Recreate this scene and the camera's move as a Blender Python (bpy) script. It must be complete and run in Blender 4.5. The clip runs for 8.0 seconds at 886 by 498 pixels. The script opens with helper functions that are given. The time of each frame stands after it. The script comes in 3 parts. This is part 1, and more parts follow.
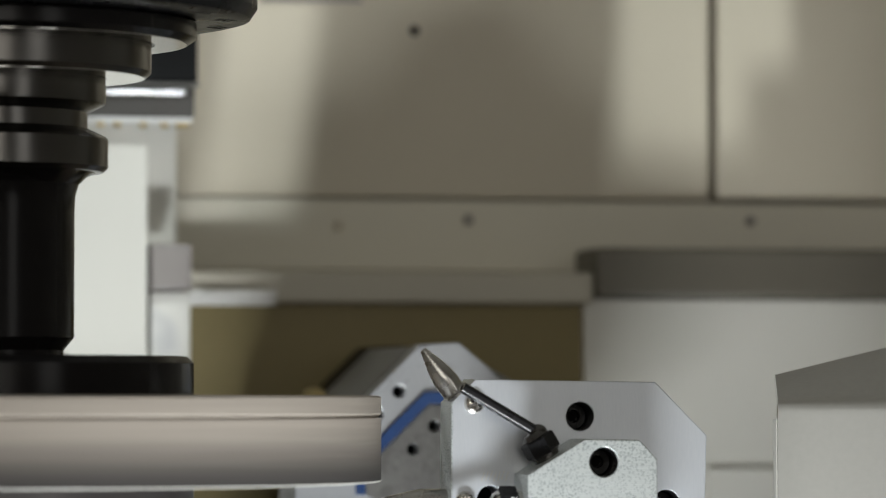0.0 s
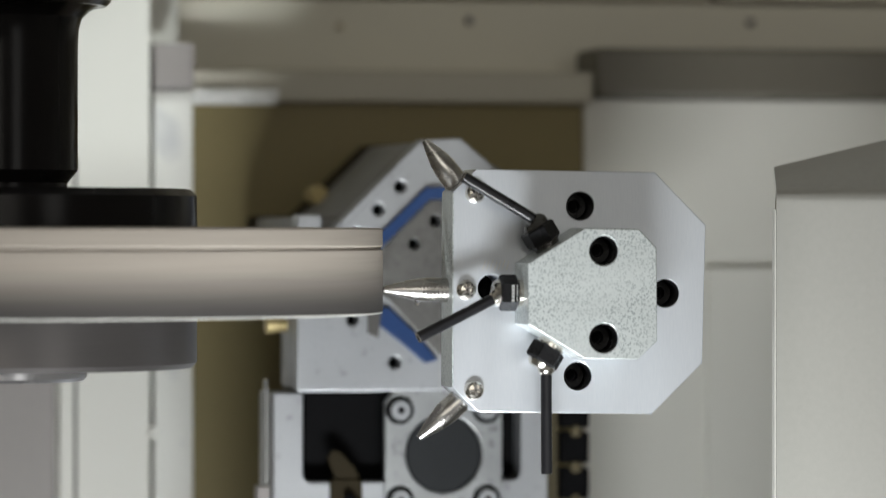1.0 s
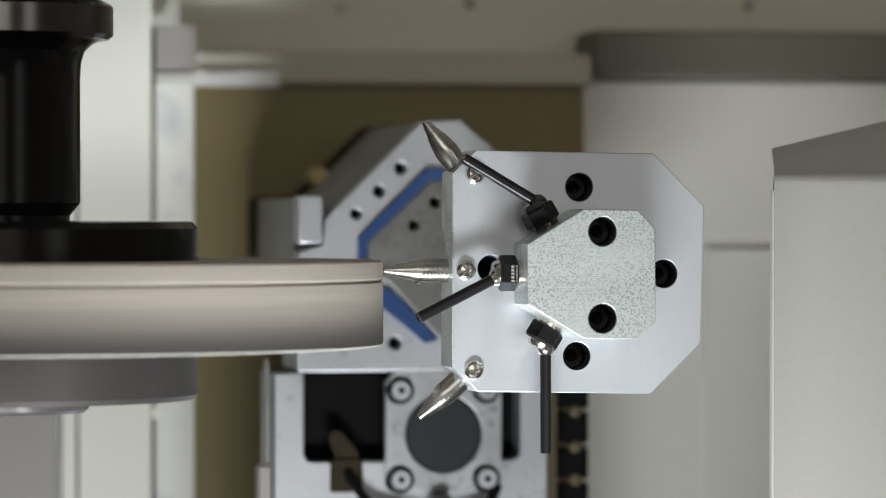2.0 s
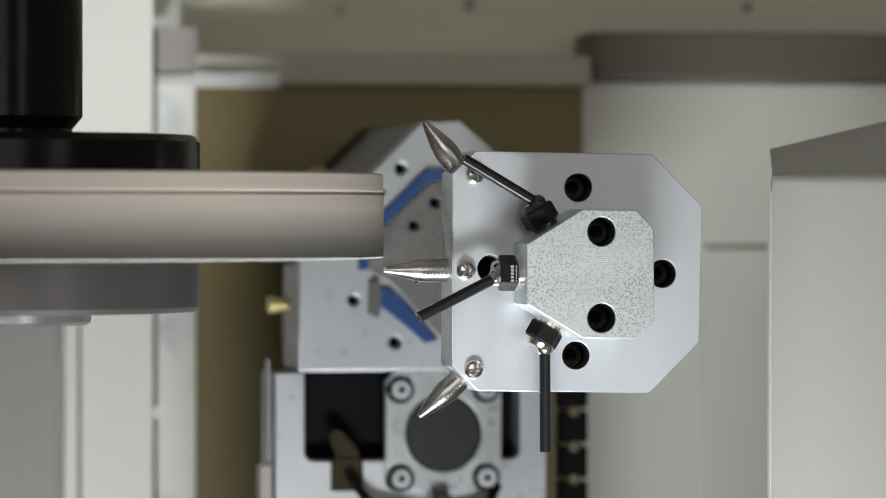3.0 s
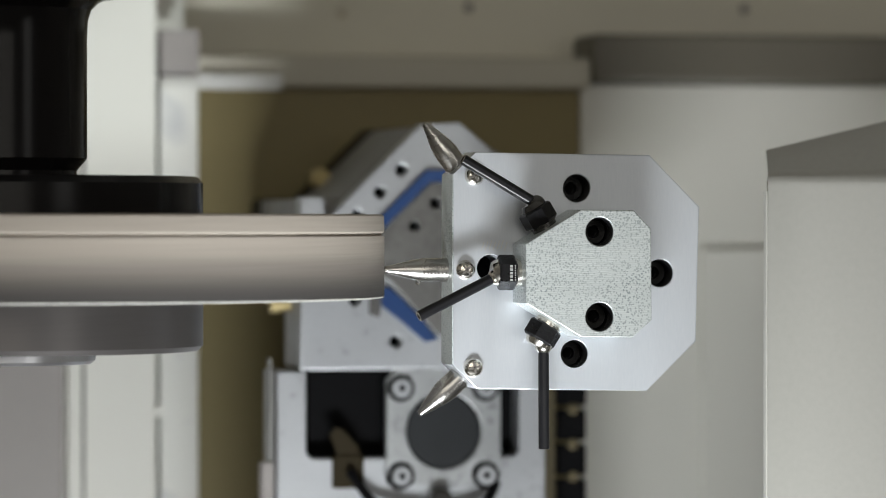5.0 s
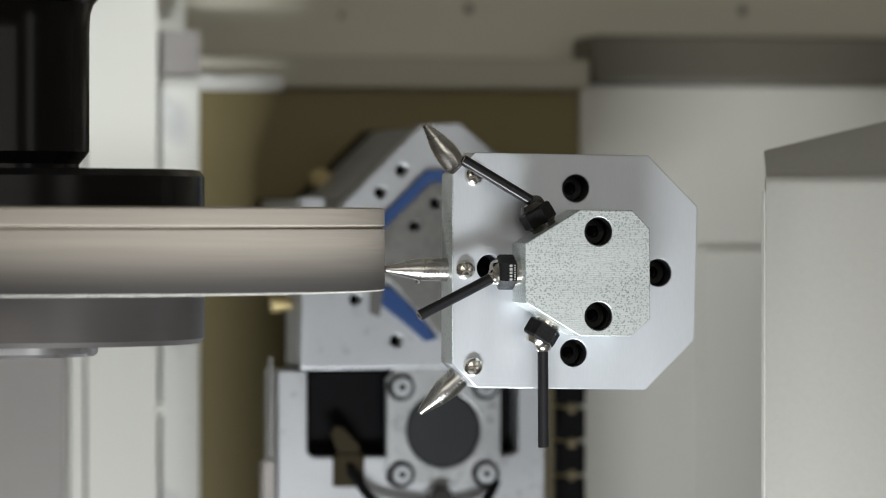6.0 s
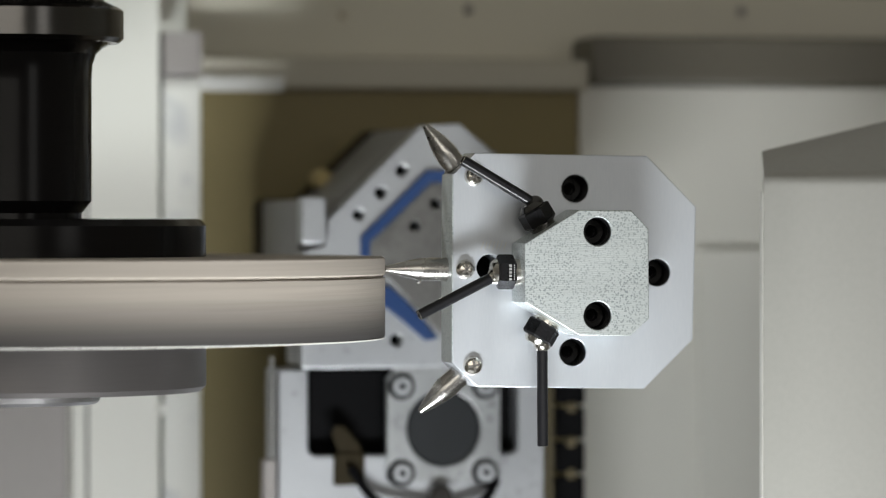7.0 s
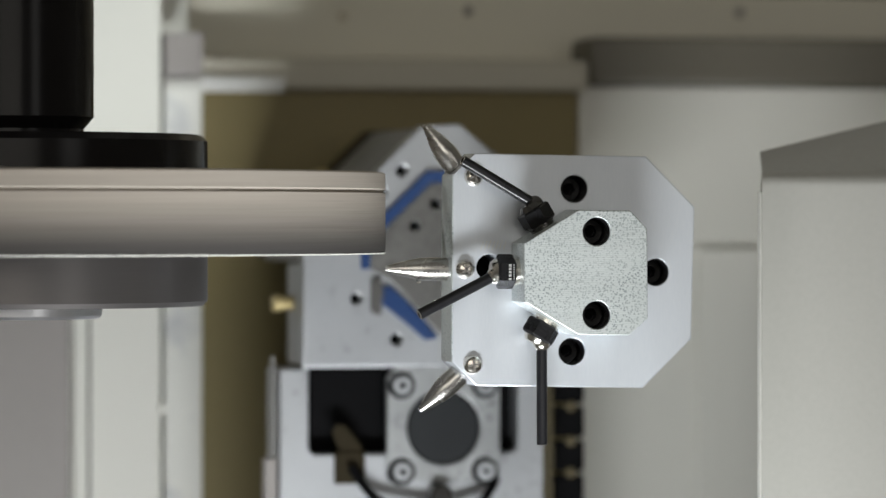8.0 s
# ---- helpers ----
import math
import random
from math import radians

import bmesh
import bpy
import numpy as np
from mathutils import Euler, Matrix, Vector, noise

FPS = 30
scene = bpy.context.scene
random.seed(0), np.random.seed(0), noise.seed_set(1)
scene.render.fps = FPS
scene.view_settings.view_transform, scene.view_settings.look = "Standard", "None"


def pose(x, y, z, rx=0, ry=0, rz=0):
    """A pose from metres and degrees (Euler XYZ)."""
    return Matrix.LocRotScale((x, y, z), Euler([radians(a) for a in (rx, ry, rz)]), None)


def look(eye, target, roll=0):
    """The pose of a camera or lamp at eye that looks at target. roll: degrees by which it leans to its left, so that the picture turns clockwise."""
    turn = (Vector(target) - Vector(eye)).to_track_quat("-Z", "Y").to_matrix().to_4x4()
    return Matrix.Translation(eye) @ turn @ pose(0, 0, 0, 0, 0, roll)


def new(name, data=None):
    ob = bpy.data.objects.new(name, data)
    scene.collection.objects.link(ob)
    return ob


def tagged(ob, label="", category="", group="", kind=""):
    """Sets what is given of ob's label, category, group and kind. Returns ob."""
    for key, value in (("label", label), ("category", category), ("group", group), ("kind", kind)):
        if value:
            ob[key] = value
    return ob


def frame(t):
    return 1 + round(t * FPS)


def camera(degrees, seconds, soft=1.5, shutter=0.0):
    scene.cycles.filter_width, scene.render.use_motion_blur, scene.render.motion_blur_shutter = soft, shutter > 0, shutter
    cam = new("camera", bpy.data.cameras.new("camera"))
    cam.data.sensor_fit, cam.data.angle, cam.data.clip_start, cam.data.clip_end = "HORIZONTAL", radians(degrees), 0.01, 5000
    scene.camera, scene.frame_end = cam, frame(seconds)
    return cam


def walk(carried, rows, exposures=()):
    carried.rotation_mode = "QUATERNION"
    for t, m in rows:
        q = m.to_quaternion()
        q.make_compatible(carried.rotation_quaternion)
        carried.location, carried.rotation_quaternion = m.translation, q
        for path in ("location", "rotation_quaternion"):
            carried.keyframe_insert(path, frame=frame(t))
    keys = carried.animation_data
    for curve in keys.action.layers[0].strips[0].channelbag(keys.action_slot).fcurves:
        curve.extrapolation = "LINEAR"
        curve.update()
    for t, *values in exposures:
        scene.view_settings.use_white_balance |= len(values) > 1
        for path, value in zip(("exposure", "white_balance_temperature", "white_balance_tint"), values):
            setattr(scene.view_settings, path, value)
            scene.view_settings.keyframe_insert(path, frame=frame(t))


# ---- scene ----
# ---------------------------------------------------------------- camera
cam = camera(12.0, 8.0, soft=0.5, shutter=0.4)
cam.data.dof.use_dof = True
cam.data.dof.focus_distance = 1.80
cam.data.dof.aperture_fstop = 6.8

YAW, PITCH = radians(12.0), -0.38
FORE = Vector((math.sin(YAW) * math.cos(radians(PITCH)), math.cos(YAW) * math.cos(radians(PITCH)), math.sin(radians(PITCH))))


def eye_pose(back, up, yaw, pitch):
    """Camera pose: metres drawn back and raised, degrees of pan and tilt."""
    e = Vector((0, 0, 1.2)) - FORE * (1.80 + back) + Vector((0, 0, up))
    a, p = YAW + radians(yaw), radians(PITCH + pitch)
    return look(e, e + Vector((math.sin(a) * math.cos(p), math.cos(a) * math.cos(p), math.sin(p))))


walk(cam, [
    (0.0, eye_pose(-0.0475, 0.0237, 0.016, 2.359)),
    (0.1, eye_pose(-0.0465, 0.0236, 0.016, 2.348)),
    (0.2, eye_pose(-0.0453, 0.0236, 0.016, 2.346)),
    (0.3, eye_pose(-0.0440, 0.0235, 0.016, 2.340)),
    (0.4, eye_pose(-0.0427, 0.0222, 0.014, 2.217)),
    (0.5, eye_pose(-0.0415, 0.0184, 0.012, 1.871)),
    (0.6, eye_pose(-0.0400, 0.0141, 0.010, 1.384)),
    (0.7, eye_pose(-0.0385, 0.0097, 0.006, 0.897)),
    (0.8, eye_pose(-0.0372, 0.0064, 0.003, 0.549)),
    (0.9, eye_pose(-0.0360, 0.0044, 0.0, 0.320)),
    (1.0, eye_pose(-0.0348, 0.0028, 0.0, 0.175)),
    (1.1, eye_pose(-0.0337, 0.0022, 0.0, 0.020)),
    (1.2, eye_pose(-0.0325, 0.0020, 0.0, -0.045)),
    (1.3, eye_pose(-0.0313, 0.0019, 0.0, -0.052)),
    (1.5, eye_pose(-0.0290, 0.0018, 0.0, -0.054)),
    (2.2, eye_pose(-0.0209, 0.0015, 0.0, -0.045)),
    (3.0, eye_pose(-0.0116, 0.0011, 0.0, -0.032)),
    (4.0, eye_pose(0.0, 0.0003, 0.0, -0.008)),
    (5.0, eye_pose(0.0116, 0.0, 0.0, 0.0)),
    (6.0, eye_pose(0.0232, -0.0002, 0.0, 0.003)),
    (7.0, eye_pose(0.0348, -0.0003, 0.0, 0.005)),
    (8.0, eye_pose(0.0464, -0.0004, 0.0, 0.006)),
])

# ---------------------------------------------------------------- light
world = bpy.data.worlds.new("workshop_air")
world.use_nodes = True
world.node_tree.nodes["Background"].inputs[0].default_value = (0.75, 0.8, 0.9, 1)
world.node_tree.nodes["Background"].inputs[1].default_value = 0.04
scene.world = world
scene.view_settings.exposure = 0.0


def area_lamp(name, eye, target, w, h, watts, colour):
    d = bpy.data.lights.new(name, "AREA")
    d.shape, d.size, d.size_y, d.energy, d.color = "RECTANGLE", w, h, watts, colour
    ob = new(name, d)
    ob.matrix_world = look(eye, target)
    return ob


# Added broad fill from behind the camera; the wall there has no opening.
area_lamp("front_fill_light", (-0.7, -3.9, 1.95), (-0.05, 0.2, 1.3), 2.4, 1.5, 18, (1, 0.955, 0.87))
# Added narrow fill, set to streak the turned steel and the cover.
area_lamp("side_fill_light", (1.14, -2.4, 1.35), (0.2, 0.2, 1.2), 0.5, 1.6, 2.6, (1, 0.985, 0.94))


# the rear of the machine stands back from the nozzle holder, scaled 1.07 about the eye
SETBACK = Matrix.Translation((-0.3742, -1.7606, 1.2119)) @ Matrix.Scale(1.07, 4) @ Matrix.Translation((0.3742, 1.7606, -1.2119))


def spot_lamp(name, eye, target, degrees, watts, radius, blend, colour):
    d = bpy.data.lights.new(name, "SPOT")
    d.energy, d.color, d.shadow_soft_size, d.spot_size, d.spot_blend = watts, colour, radius, radians(degrees), blend
    new(name, d).matrix_world = look(eye, target)


area_lamp("low_work_lamp", (-0.045, -0.27, 0.815), (-0.06, 0.08, 1.17), 0.24, 0.06, 1.8, (0.95, 0.985, 1.0)).data.spread = radians(120)
# Added spot: shines through the overhead gaps to make the rear patches.
spot_lamp("patch_spot", SETBACK @ Vector((0.2, -1.2, 3.0)), SETBACK @ Vector((0.05, -0.05, 1.7)), 19, 122, 0.042, 0.3, (0.93, 1.0, 1.0))


# ---------------------------------------------------------------- materials
def material(name, base, rough=0.5, metal=0.0, scale=60.0, vary=0.12, bump=0.1, fine=900.0, stretch=(1, 1, 1), spots=None, coat=0.0, rough_vary=0.12, gloss=0.5):
    """A surface with two scales of variation: broad stains and fine grain, in object metres."""
    m = bpy.data.materials.new(name)
    m.use_nodes = True
    nt = m.node_tree
    p = nt.nodes["Principled BSDF"]
    p.inputs["Metallic"].default_value = metal
    p.inputs["Coat Weight"].default_value = coat
    p.inputs["Specular IOR Level"].default_value = gloss
    tc = nt.nodes.new("ShaderNodeTexCoord")
    mp = nt.nodes.new("ShaderNodeMapping")
    mp.inputs["Scale"].default_value = stretch
    nt.links.new(tc.outputs["Object"], mp.inputs["Vector"])
    big, small = nt.nodes.new("ShaderNodeTexNoise"), nt.nodes.new("ShaderNodeTexNoise")
    big.inputs["Scale"].default_value, big.inputs["Detail"].default_value = scale, 4
    small.inputs["Scale"].default_value, small.inputs["Detail"].default_value = fine, 3
    for n in (big, small):
        nt.links.new(mp.outputs[0], n.inputs["Vector"])
    ramp = nt.nodes.new("ShaderNodeMix")
    ramp.data_type = "RGBA"
    ramp.inputs[6].default_value = (*[c * (1 - vary) for c in base], 1)
    ramp.inputs[7].default_value = (*[min(1, c * (1 + vary)) for c in base], 1)
    nt.links.new(big.outputs["Fac"], ramp.inputs[0])
    grain = nt.nodes.new("ShaderNodeMix")
    grain.data_type, grain.blend_type = "RGBA", "OVERLAY"
    grain.inputs[0].default_value = vary
    nt.links.new(ramp.outputs[2], grain.inputs[6])
    nt.links.new(small.outputs["Fac"], grain.inputs[7])
    out = grain.outputs[2]
    if spots:
        v = nt.nodes.new("ShaderNodeTexNoise")
        v.inputs["Scale"].default_value, v.inputs["Detail"].default_value = spots[0], 2
        nt.links.new(tc.outputs["Object"], v.inputs["Vector"])
        cr = nt.nodes.new("ShaderNodeValToRGB")
        cr.color_ramp.elements[0].position, cr.color_ramp.elements[1].position = spots[2], spots[2] + 0.16
        nt.links.new(v.outputs["Fac"], cr.inputs[0])
        mx = nt.nodes.new("ShaderNodeMix")
        mx.data_type = "RGBA"
        mx.inputs[7].default_value = (*spots[1], 1)
        broad = nt.nodes.new("ShaderNodeTexNoise")
        broad.inputs["Scale"].default_value = spots[0] / 14
        nt.links.new(tc.outputs["Object"], broad.inputs["Vector"])
        patch = nt.nodes.new("ShaderNodeMapRange")
        patch.inputs["From Min"].default_value, patch.inputs["From Max"].default_value, patch.inputs["To Max"].default_value = 0.36, 0.55, 0.85
        patch.inputs["To Min"].default_value = 0.5 if spots[0] > 1000 else 0
        nt.links.new(broad.outputs["Fac"], patch.inputs[0])
        where = nt.nodes.new("ShaderNodeMath")
        where.operation = "MULTIPLY"
        nt.links.new(cr.outputs[0], where.inputs[0])
        nt.links.new(patch.outputs[0], where.inputs[1])
        nt.links.new(where.outputs[0], mx.inputs[0])
        nt.links.new(out, mx.inputs[6])
        out = mx.outputs[2]
    nt.links.new(out, p.inputs["Base Color"])
    mr = nt.nodes.new("ShaderNodeMapRange")
    mr.inputs["To Min"].default_value, mr.inputs["To Max"].default_value = max(0.03, rough - rough_vary), min(1, rough + rough_vary)
    nt.links.new(big.outputs["Fac"], mr.inputs[0])
    nt.links.new(mr.outputs[0], p.inputs["Roughness"])
    b = nt.nodes.new("ShaderNodeBump")
    b.inputs["Strength"].default_value, b.inputs["Distance"].default_value = bump, 0.0004
    nt.links.new(small.outputs["Fac"], b.inputs["Height"])
    nt.links.new(b.outputs[0], p.inputs["Normal"])
    return m


def abrasive(name):
    """Bonded abrasive: fine grit in rings; shade on the lower belt is painted into the colour."""
    m = material(name, (0.53, 0.472, 0.41), 0.8, 0, 260, 0.2, 0.14, 1600, (0.015, 0.015, 1.0))
    nt = m.node_tree
    p = nt.nodes["Principled BSDF"]
    old = p.inputs["Base Color"].links[0].from_socket
    tc = nt.nodes.new("ShaderNodeTexCoord")
    sep = nt.nodes.new("ShaderNodeSeparateXYZ")
    nt.links.new(tc.outputs["Object"], sep.inputs[0])
    # Painted shade: the rim darkens by height, most at the bottom.
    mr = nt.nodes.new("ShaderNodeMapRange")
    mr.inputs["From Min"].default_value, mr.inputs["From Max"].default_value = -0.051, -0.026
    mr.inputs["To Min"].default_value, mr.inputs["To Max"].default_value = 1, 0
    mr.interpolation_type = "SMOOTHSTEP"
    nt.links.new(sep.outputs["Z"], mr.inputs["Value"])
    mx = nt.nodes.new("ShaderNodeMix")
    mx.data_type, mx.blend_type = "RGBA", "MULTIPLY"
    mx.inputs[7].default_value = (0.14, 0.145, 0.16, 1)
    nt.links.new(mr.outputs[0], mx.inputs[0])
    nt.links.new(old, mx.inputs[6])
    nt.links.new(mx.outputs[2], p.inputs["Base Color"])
    return m


def sawn(name):
    """Saw-cut galvanised steel: fine level saw lines and grey specks gathered in patches."""
    m = material(name, (0.66, 0.70, 0.695), 0.44, 0.4, 45, 0.14, 0.25, 1100, (0.08, 1, 1))
    nt = m.node_tree
    p = nt.nodes["Principled BSDF"]
    old = p.inputs["Base Color"].links[0].from_socket
    tc = nt.nodes.new("ShaderNodeTexCoord")
    warp = nt.nodes.new("ShaderNodeTexNoise")
    warp.inputs["Scale"].default_value = 700
    nt.links.new(tc.outputs["Object"], warp.inputs["Vector"])
    bent = nt.nodes.new("ShaderNodeMix")
    bent.data_type, bent.blend_type = "RGBA", "LINEAR_LIGHT"
    bent.inputs[0].default_value = 0.0006
    nt.links.new(tc.outputs["Object"], bent.inputs[6])
    nt.links.new(warp.outputs["Color"], bent.inputs[7])
    cell = nt.nodes.new("ShaderNodeTexVoronoi")
    cell.inputs["Scale"].default_value = 930
    nt.links.new(bent.outputs[2], cell.inputs["Vector"])
    speck = nt.nodes.new("ShaderNodeMapRange")
    speck.inputs["From Min"].default_value, speck.inputs["From Max"].default_value = 0.27, 0.5
    speck.inputs["To Min"].default_value, speck.inputs["To Max"].default_value = 1, 0
    nt.links.new(cell.outputs["Distance"], speck.inputs[0])
    broad = nt.nodes.new("ShaderNodeTexNoise")
    broad.inputs["Scale"].default_value, broad.inputs["Detail"].default_value = 26, 3
    nt.links.new(tc.outputs["Object"], broad.inputs["Vector"])
    patch = nt.nodes.new("ShaderNodeMapRange")
    patch.inputs["From Min"].default_value, patch.inputs["From Max"].default_value, patch.inputs["To Min"].default_value, patch.inputs["To Max"].default_value = 0.36, 0.58, 0.18, 0.75
    nt.links.new(broad.outputs["Fac"], patch.inputs[0])
    where = nt.nodes.new("ShaderNodeMath")
    where.operation = "MULTIPLY"
    nt.links.new(speck.outputs[0], where.inputs[0])
    nt.links.new(patch.outputs[0], where.inputs[1])
    dark = nt.nodes.new("ShaderNodeMix")
    dark.data_type = "RGBA"
    dark.inputs[7].default_value = (0.22, 0.265, 0.275, 1)
    nt.links.new(where.outputs[0], dark.inputs[0])
    nt.links.new(old, dark.inputs[6])
    cut = nt.nodes.new("ShaderNodeTexWave")
    cut.bands_direction = "Z"
    for key, value in (("Scale", 380), ("Distortion", 5), ("Detail", 3), ("Detail Scale", 0.6)):
        cut.inputs[key].default_value = value
    nt.links.new(tc.outputs["Object"], cut.inputs["Vector"])
    lines = nt.nodes.new("ShaderNodeMix")
    lines.data_type, lines.blend_type = "RGBA", "OVERLAY"
    lines.inputs[0].default_value = 0.05
    nt.links.new(dark.outputs[2], lines.inputs[6])
    nt.links.new(cut.outputs["Color"], lines.inputs[7])
    nt.links.new(lines.outputs[2], p.inputs["Base Color"])
    b = nt.nodes.new("ShaderNodeBump")
    b.inputs["Strength"].default_value, b.inputs["Distance"].default_value = 0.12, 0.0003
    nt.links.new(cut.outputs["Fac"], b.inputs["Height"])
    nt.links.new(p.inputs["Normal"].links[0].from_socket, b.inputs["Normal"])
    nt.links.new(b.outputs[0], p.inputs["Normal"])
    return m


CREAM = material("cream_machine_enamel", (0.72, 0.71, 0.655), 0.36, 0, 9, 0.05, 0.06, 700)
COVER = material("glossy_cream_enamel", (0.47, 0.465, 0.43), 0.17, 0, 10, 0.05, 0.12, 330, rough_vary=0.04, coat=1.0)
CREAM_DIRTY = material("smudged_cream_enamel", (0.73, 0.725, 0.68), 0.4, 0, 14, 0.07, 0.06, 700, spots=(34, (0.42, 0.43, 0.46), 0.60))
GREY_PAINT = material("grey_machine_enamel", (0.285, 0.262, 0.25), 0.45, 0, 12, 0.07, 0.06, 600)
TAUPE = material("taupe_machine_enamel", (0.6, 0.548, 0.44), 0.45, 0, 8, 0.06, 0.06, 600)
# Lighter copy of the taupe: extra light on the lower strip, painted in.
STRIP_LIT = material("lit_taupe_enamel", (0.69, 0.655, 0.55), 0.45, 0, 8, 0.06, 0.06, 600)
# Sheet enamel toned down for the lip, its shade painted in.
LIP_SHADED = material("shaded_lip_enamel", (0.53, 0.5, 0.415), 0.45, 0, 8, 0.08, 0.06, 600)
# Darkened enamel: the shade on the beam is put into its colour.
BEAM_SHADED = material("shaded_beam_enamel", (0.14, 0.127, 0.098), 0.45, 0, 8, 0.08, 0.06, 600)
OLIVE = material("olive_tinted_panel", (0.24, 0.192, 0.083), 0.55, 0, 6, 0.08, 0.05, 300)
GROUND_STEEL = material("ground_steel", (0.7, 0.735, 0.785), 0.34, 0.55, 28, 0.13, 0.05, 1400, (1, 1, 0.12), rough_vary=0.16)
SAWN_STEEL = sawn("speckled_sawn_steel")
BRIGHT_STEEL = material("bright_nickel", (0.78, 0.75, 0.69), 0.2, 1.0, 200, 0.05, 0.04, 1500)
NOZZLE_STEEL = material("turned_nozzle_steel", (0.58, 0.565, 0.54), 0.26, 1.0, 90, 0.12, 0.12, 1500)
BLACK_OXIDE = material("black_oxide_steel", (0.010, 0.010, 0.011), 0.28, 0.0, 60, 0.2, 0.06, 900, gloss=0.3)
BLACK_SATIN = material("satin_black_steel", (0.0115, 0.0105, 0.011), 0.2, 0.0, 20, 0.2, 0.03, 900, gloss=0.2, rough_vary=0.05)
GUNMETAL = material("gunmetal_steel", (0.13, 0.125, 0.12), 0.22, 0.95, 30, 0.08, 0.05, 1200, (0.1, 0.1, 1))
FLANGE_GREY = material("grey_flange_steel", (0.16, 0.15, 0.147), 0.36, 0.8, 30, 0.08, 0.05, 1000, (0.15, 0.15, 1))
ALU = material("milled_aluminium", (0.39, 0.4, 0.415), 0.45, 0.5, 30, 0.12, 0.06, 900, spots=(170, (0.26, 0.26, 0.27), 0.6))
FLANGE_ALU = material("oiled_aluminium", (0.36, 0.37, 0.375), 0.4, 0.5, 60, 0.16, 0.08, 900, spots=(220, (0.17, 0.17, 0.175), 0.56))
ALU_DARK = material("cast_aluminium_grey", (0.22, 0.215, 0.205), 0.5, 0.25, 50, 0.12, 0.15, 500)
# Dark stains over a base darkened to paint shade on the pivot plate.
STAINED_SHADED_ALU = material("stained_shaded_aluminium", (0.15, 0.146, 0.138), 0.5, 0.3, 40, 0.25, 0.1, 500, spots=(120, (0.08, 0.078, 0.07), 0.5))
NUT_STEEL = material("satin_nut_steel", (0.84, 0.84, 0.87), 0.3, 1.0, 30, 0.06, 0.03, 900)
BLACK_CAST = material("oily_black_casting", (0.007, 0.007, 0.0075), 0.3, 0, 70, 0.3, 0.25, 160, gloss=0.1, rough_vary=0.15)
RUBBER = material("black_rubber", (0.006, 0.006, 0.0065), 0.55, 0, 40, 0.2, 0.1, 500, gloss=0.03)
SLATE = material("dark_slate_cap", (0.016, 0.018, 0.02), 0.5, 0, 60, 0.15, 0.1, 600, gloss=0.25)
BLUE = material("blue_plastic", (0.012, 0.045, 0.15), 0.4, 0, 60, 0.12, 0.05, 500)
OLIVE_METAL = material("dull_bronze_metal", (0.028, 0.022, 0.012), 0.6, 0.0, 60, 0.15, 0.1, 600, gloss=0.08)
POLISHED = material("polished_steel_face", (0.7, 0.69, 0.67), 0.12, 1.0, 30, 0.05, 0.02, 900, rough_vary=0.04)
DARK_GREY = material("dark_grey_enamel", (0.1, 0.095, 0.09), 0.4, 0, 30, 0.1, 0.05, 600)
DULL_BRASS = material("dull_brass", (0.46, 0.37, 0.18), 0.5, 0.5, 80, 0.12, 0.08, 700)
TAN = material("dull_tan_strip", (0.11, 0.088, 0.045), 0.6, 0, 40, 0.1, 0.05, 400)
TUBE = material("black_anodised_tube", (0.014, 0.014, 0.016), 0.3, 0.0, 60, 0.15, 0.04, 900, gloss=0.4)
BRASS = material("brass", (0.62, 0.48, 0.2), 0.3, 1.0, 80, 0.1, 0.05, 700)
ABRASIVE = abrasive("beige_bonded_abrasive")
CONCRETE = material("grey_concrete", (0.3, 0.3, 0.29), 0.8, 0, 2, 0.15, 0.2, 60)
PLASTER = material("pale_plaster", (0.68, 0.67, 0.64), 0.85, 0, 1.5, 0.05, 0.1, 80)
MARK = material("white_marking", (0.42, 0.42, 0.41), 0.6, 0, 60, 0.03, 0.0)
ETCH = material("dark_laser_etching", (0.24, 0.22, 0.2), 0.5, 0.6, 60, 0.05, 0.0)
# White base paints the lamp glint on wet edges.
WET_GLINT = material("wet_glint_enamel", (0.85, 0.85, 0.82), 0.12, 0, 60, 0.03, 0.03, 500, coat=1.0)
DROP = bpy.data.materials.new("clear_coolant")
DROP.use_nodes = True
DROP.node_tree.nodes["Principled BSDF"].inputs["Transmission Weight"].default_value = 1.0
DROP.node_tree.nodes["Principled BSDF"].inputs["Roughness"].default_value = 0.03
DROP.node_tree.nodes["Principled BSDF"].inputs["IOR"].default_value = 1.34


# ---------------------------------------------------------------- mesh tools (millimetres in, metres out)
def finish(name, bm, mat, angle=20):
    bmesh.ops.recalc_face_normals(bm, faces=bm.faces)
    me = bpy.data.meshes.new(name)
    bm.to_mesh(me)
    bm.free()
    me.shade_smooth()
    me.set_sharp_from_angle(angle=radians(angle))
    me.materials.append(mat)
    return me


def part(name, bm, mat, parent, label=""):
    ob = new(name, finish(name, bm, mat))
    ob.parent = parent
    return tagged(ob, label)


def thing(name, label, category, group="", kind="", at=(0, 0, 0)):
    """An Empty at the thing's base."""
    ob = new(name)
    ob.empty_display_size = 0.02
    ob.location = [c / 1000 for c in at]
    return tagged(ob, label, category, group, kind)


def structure(name, bm, mat, label, category):
    return tagged(new(name, finish(name, bm, mat)), label, category, "", "structure")


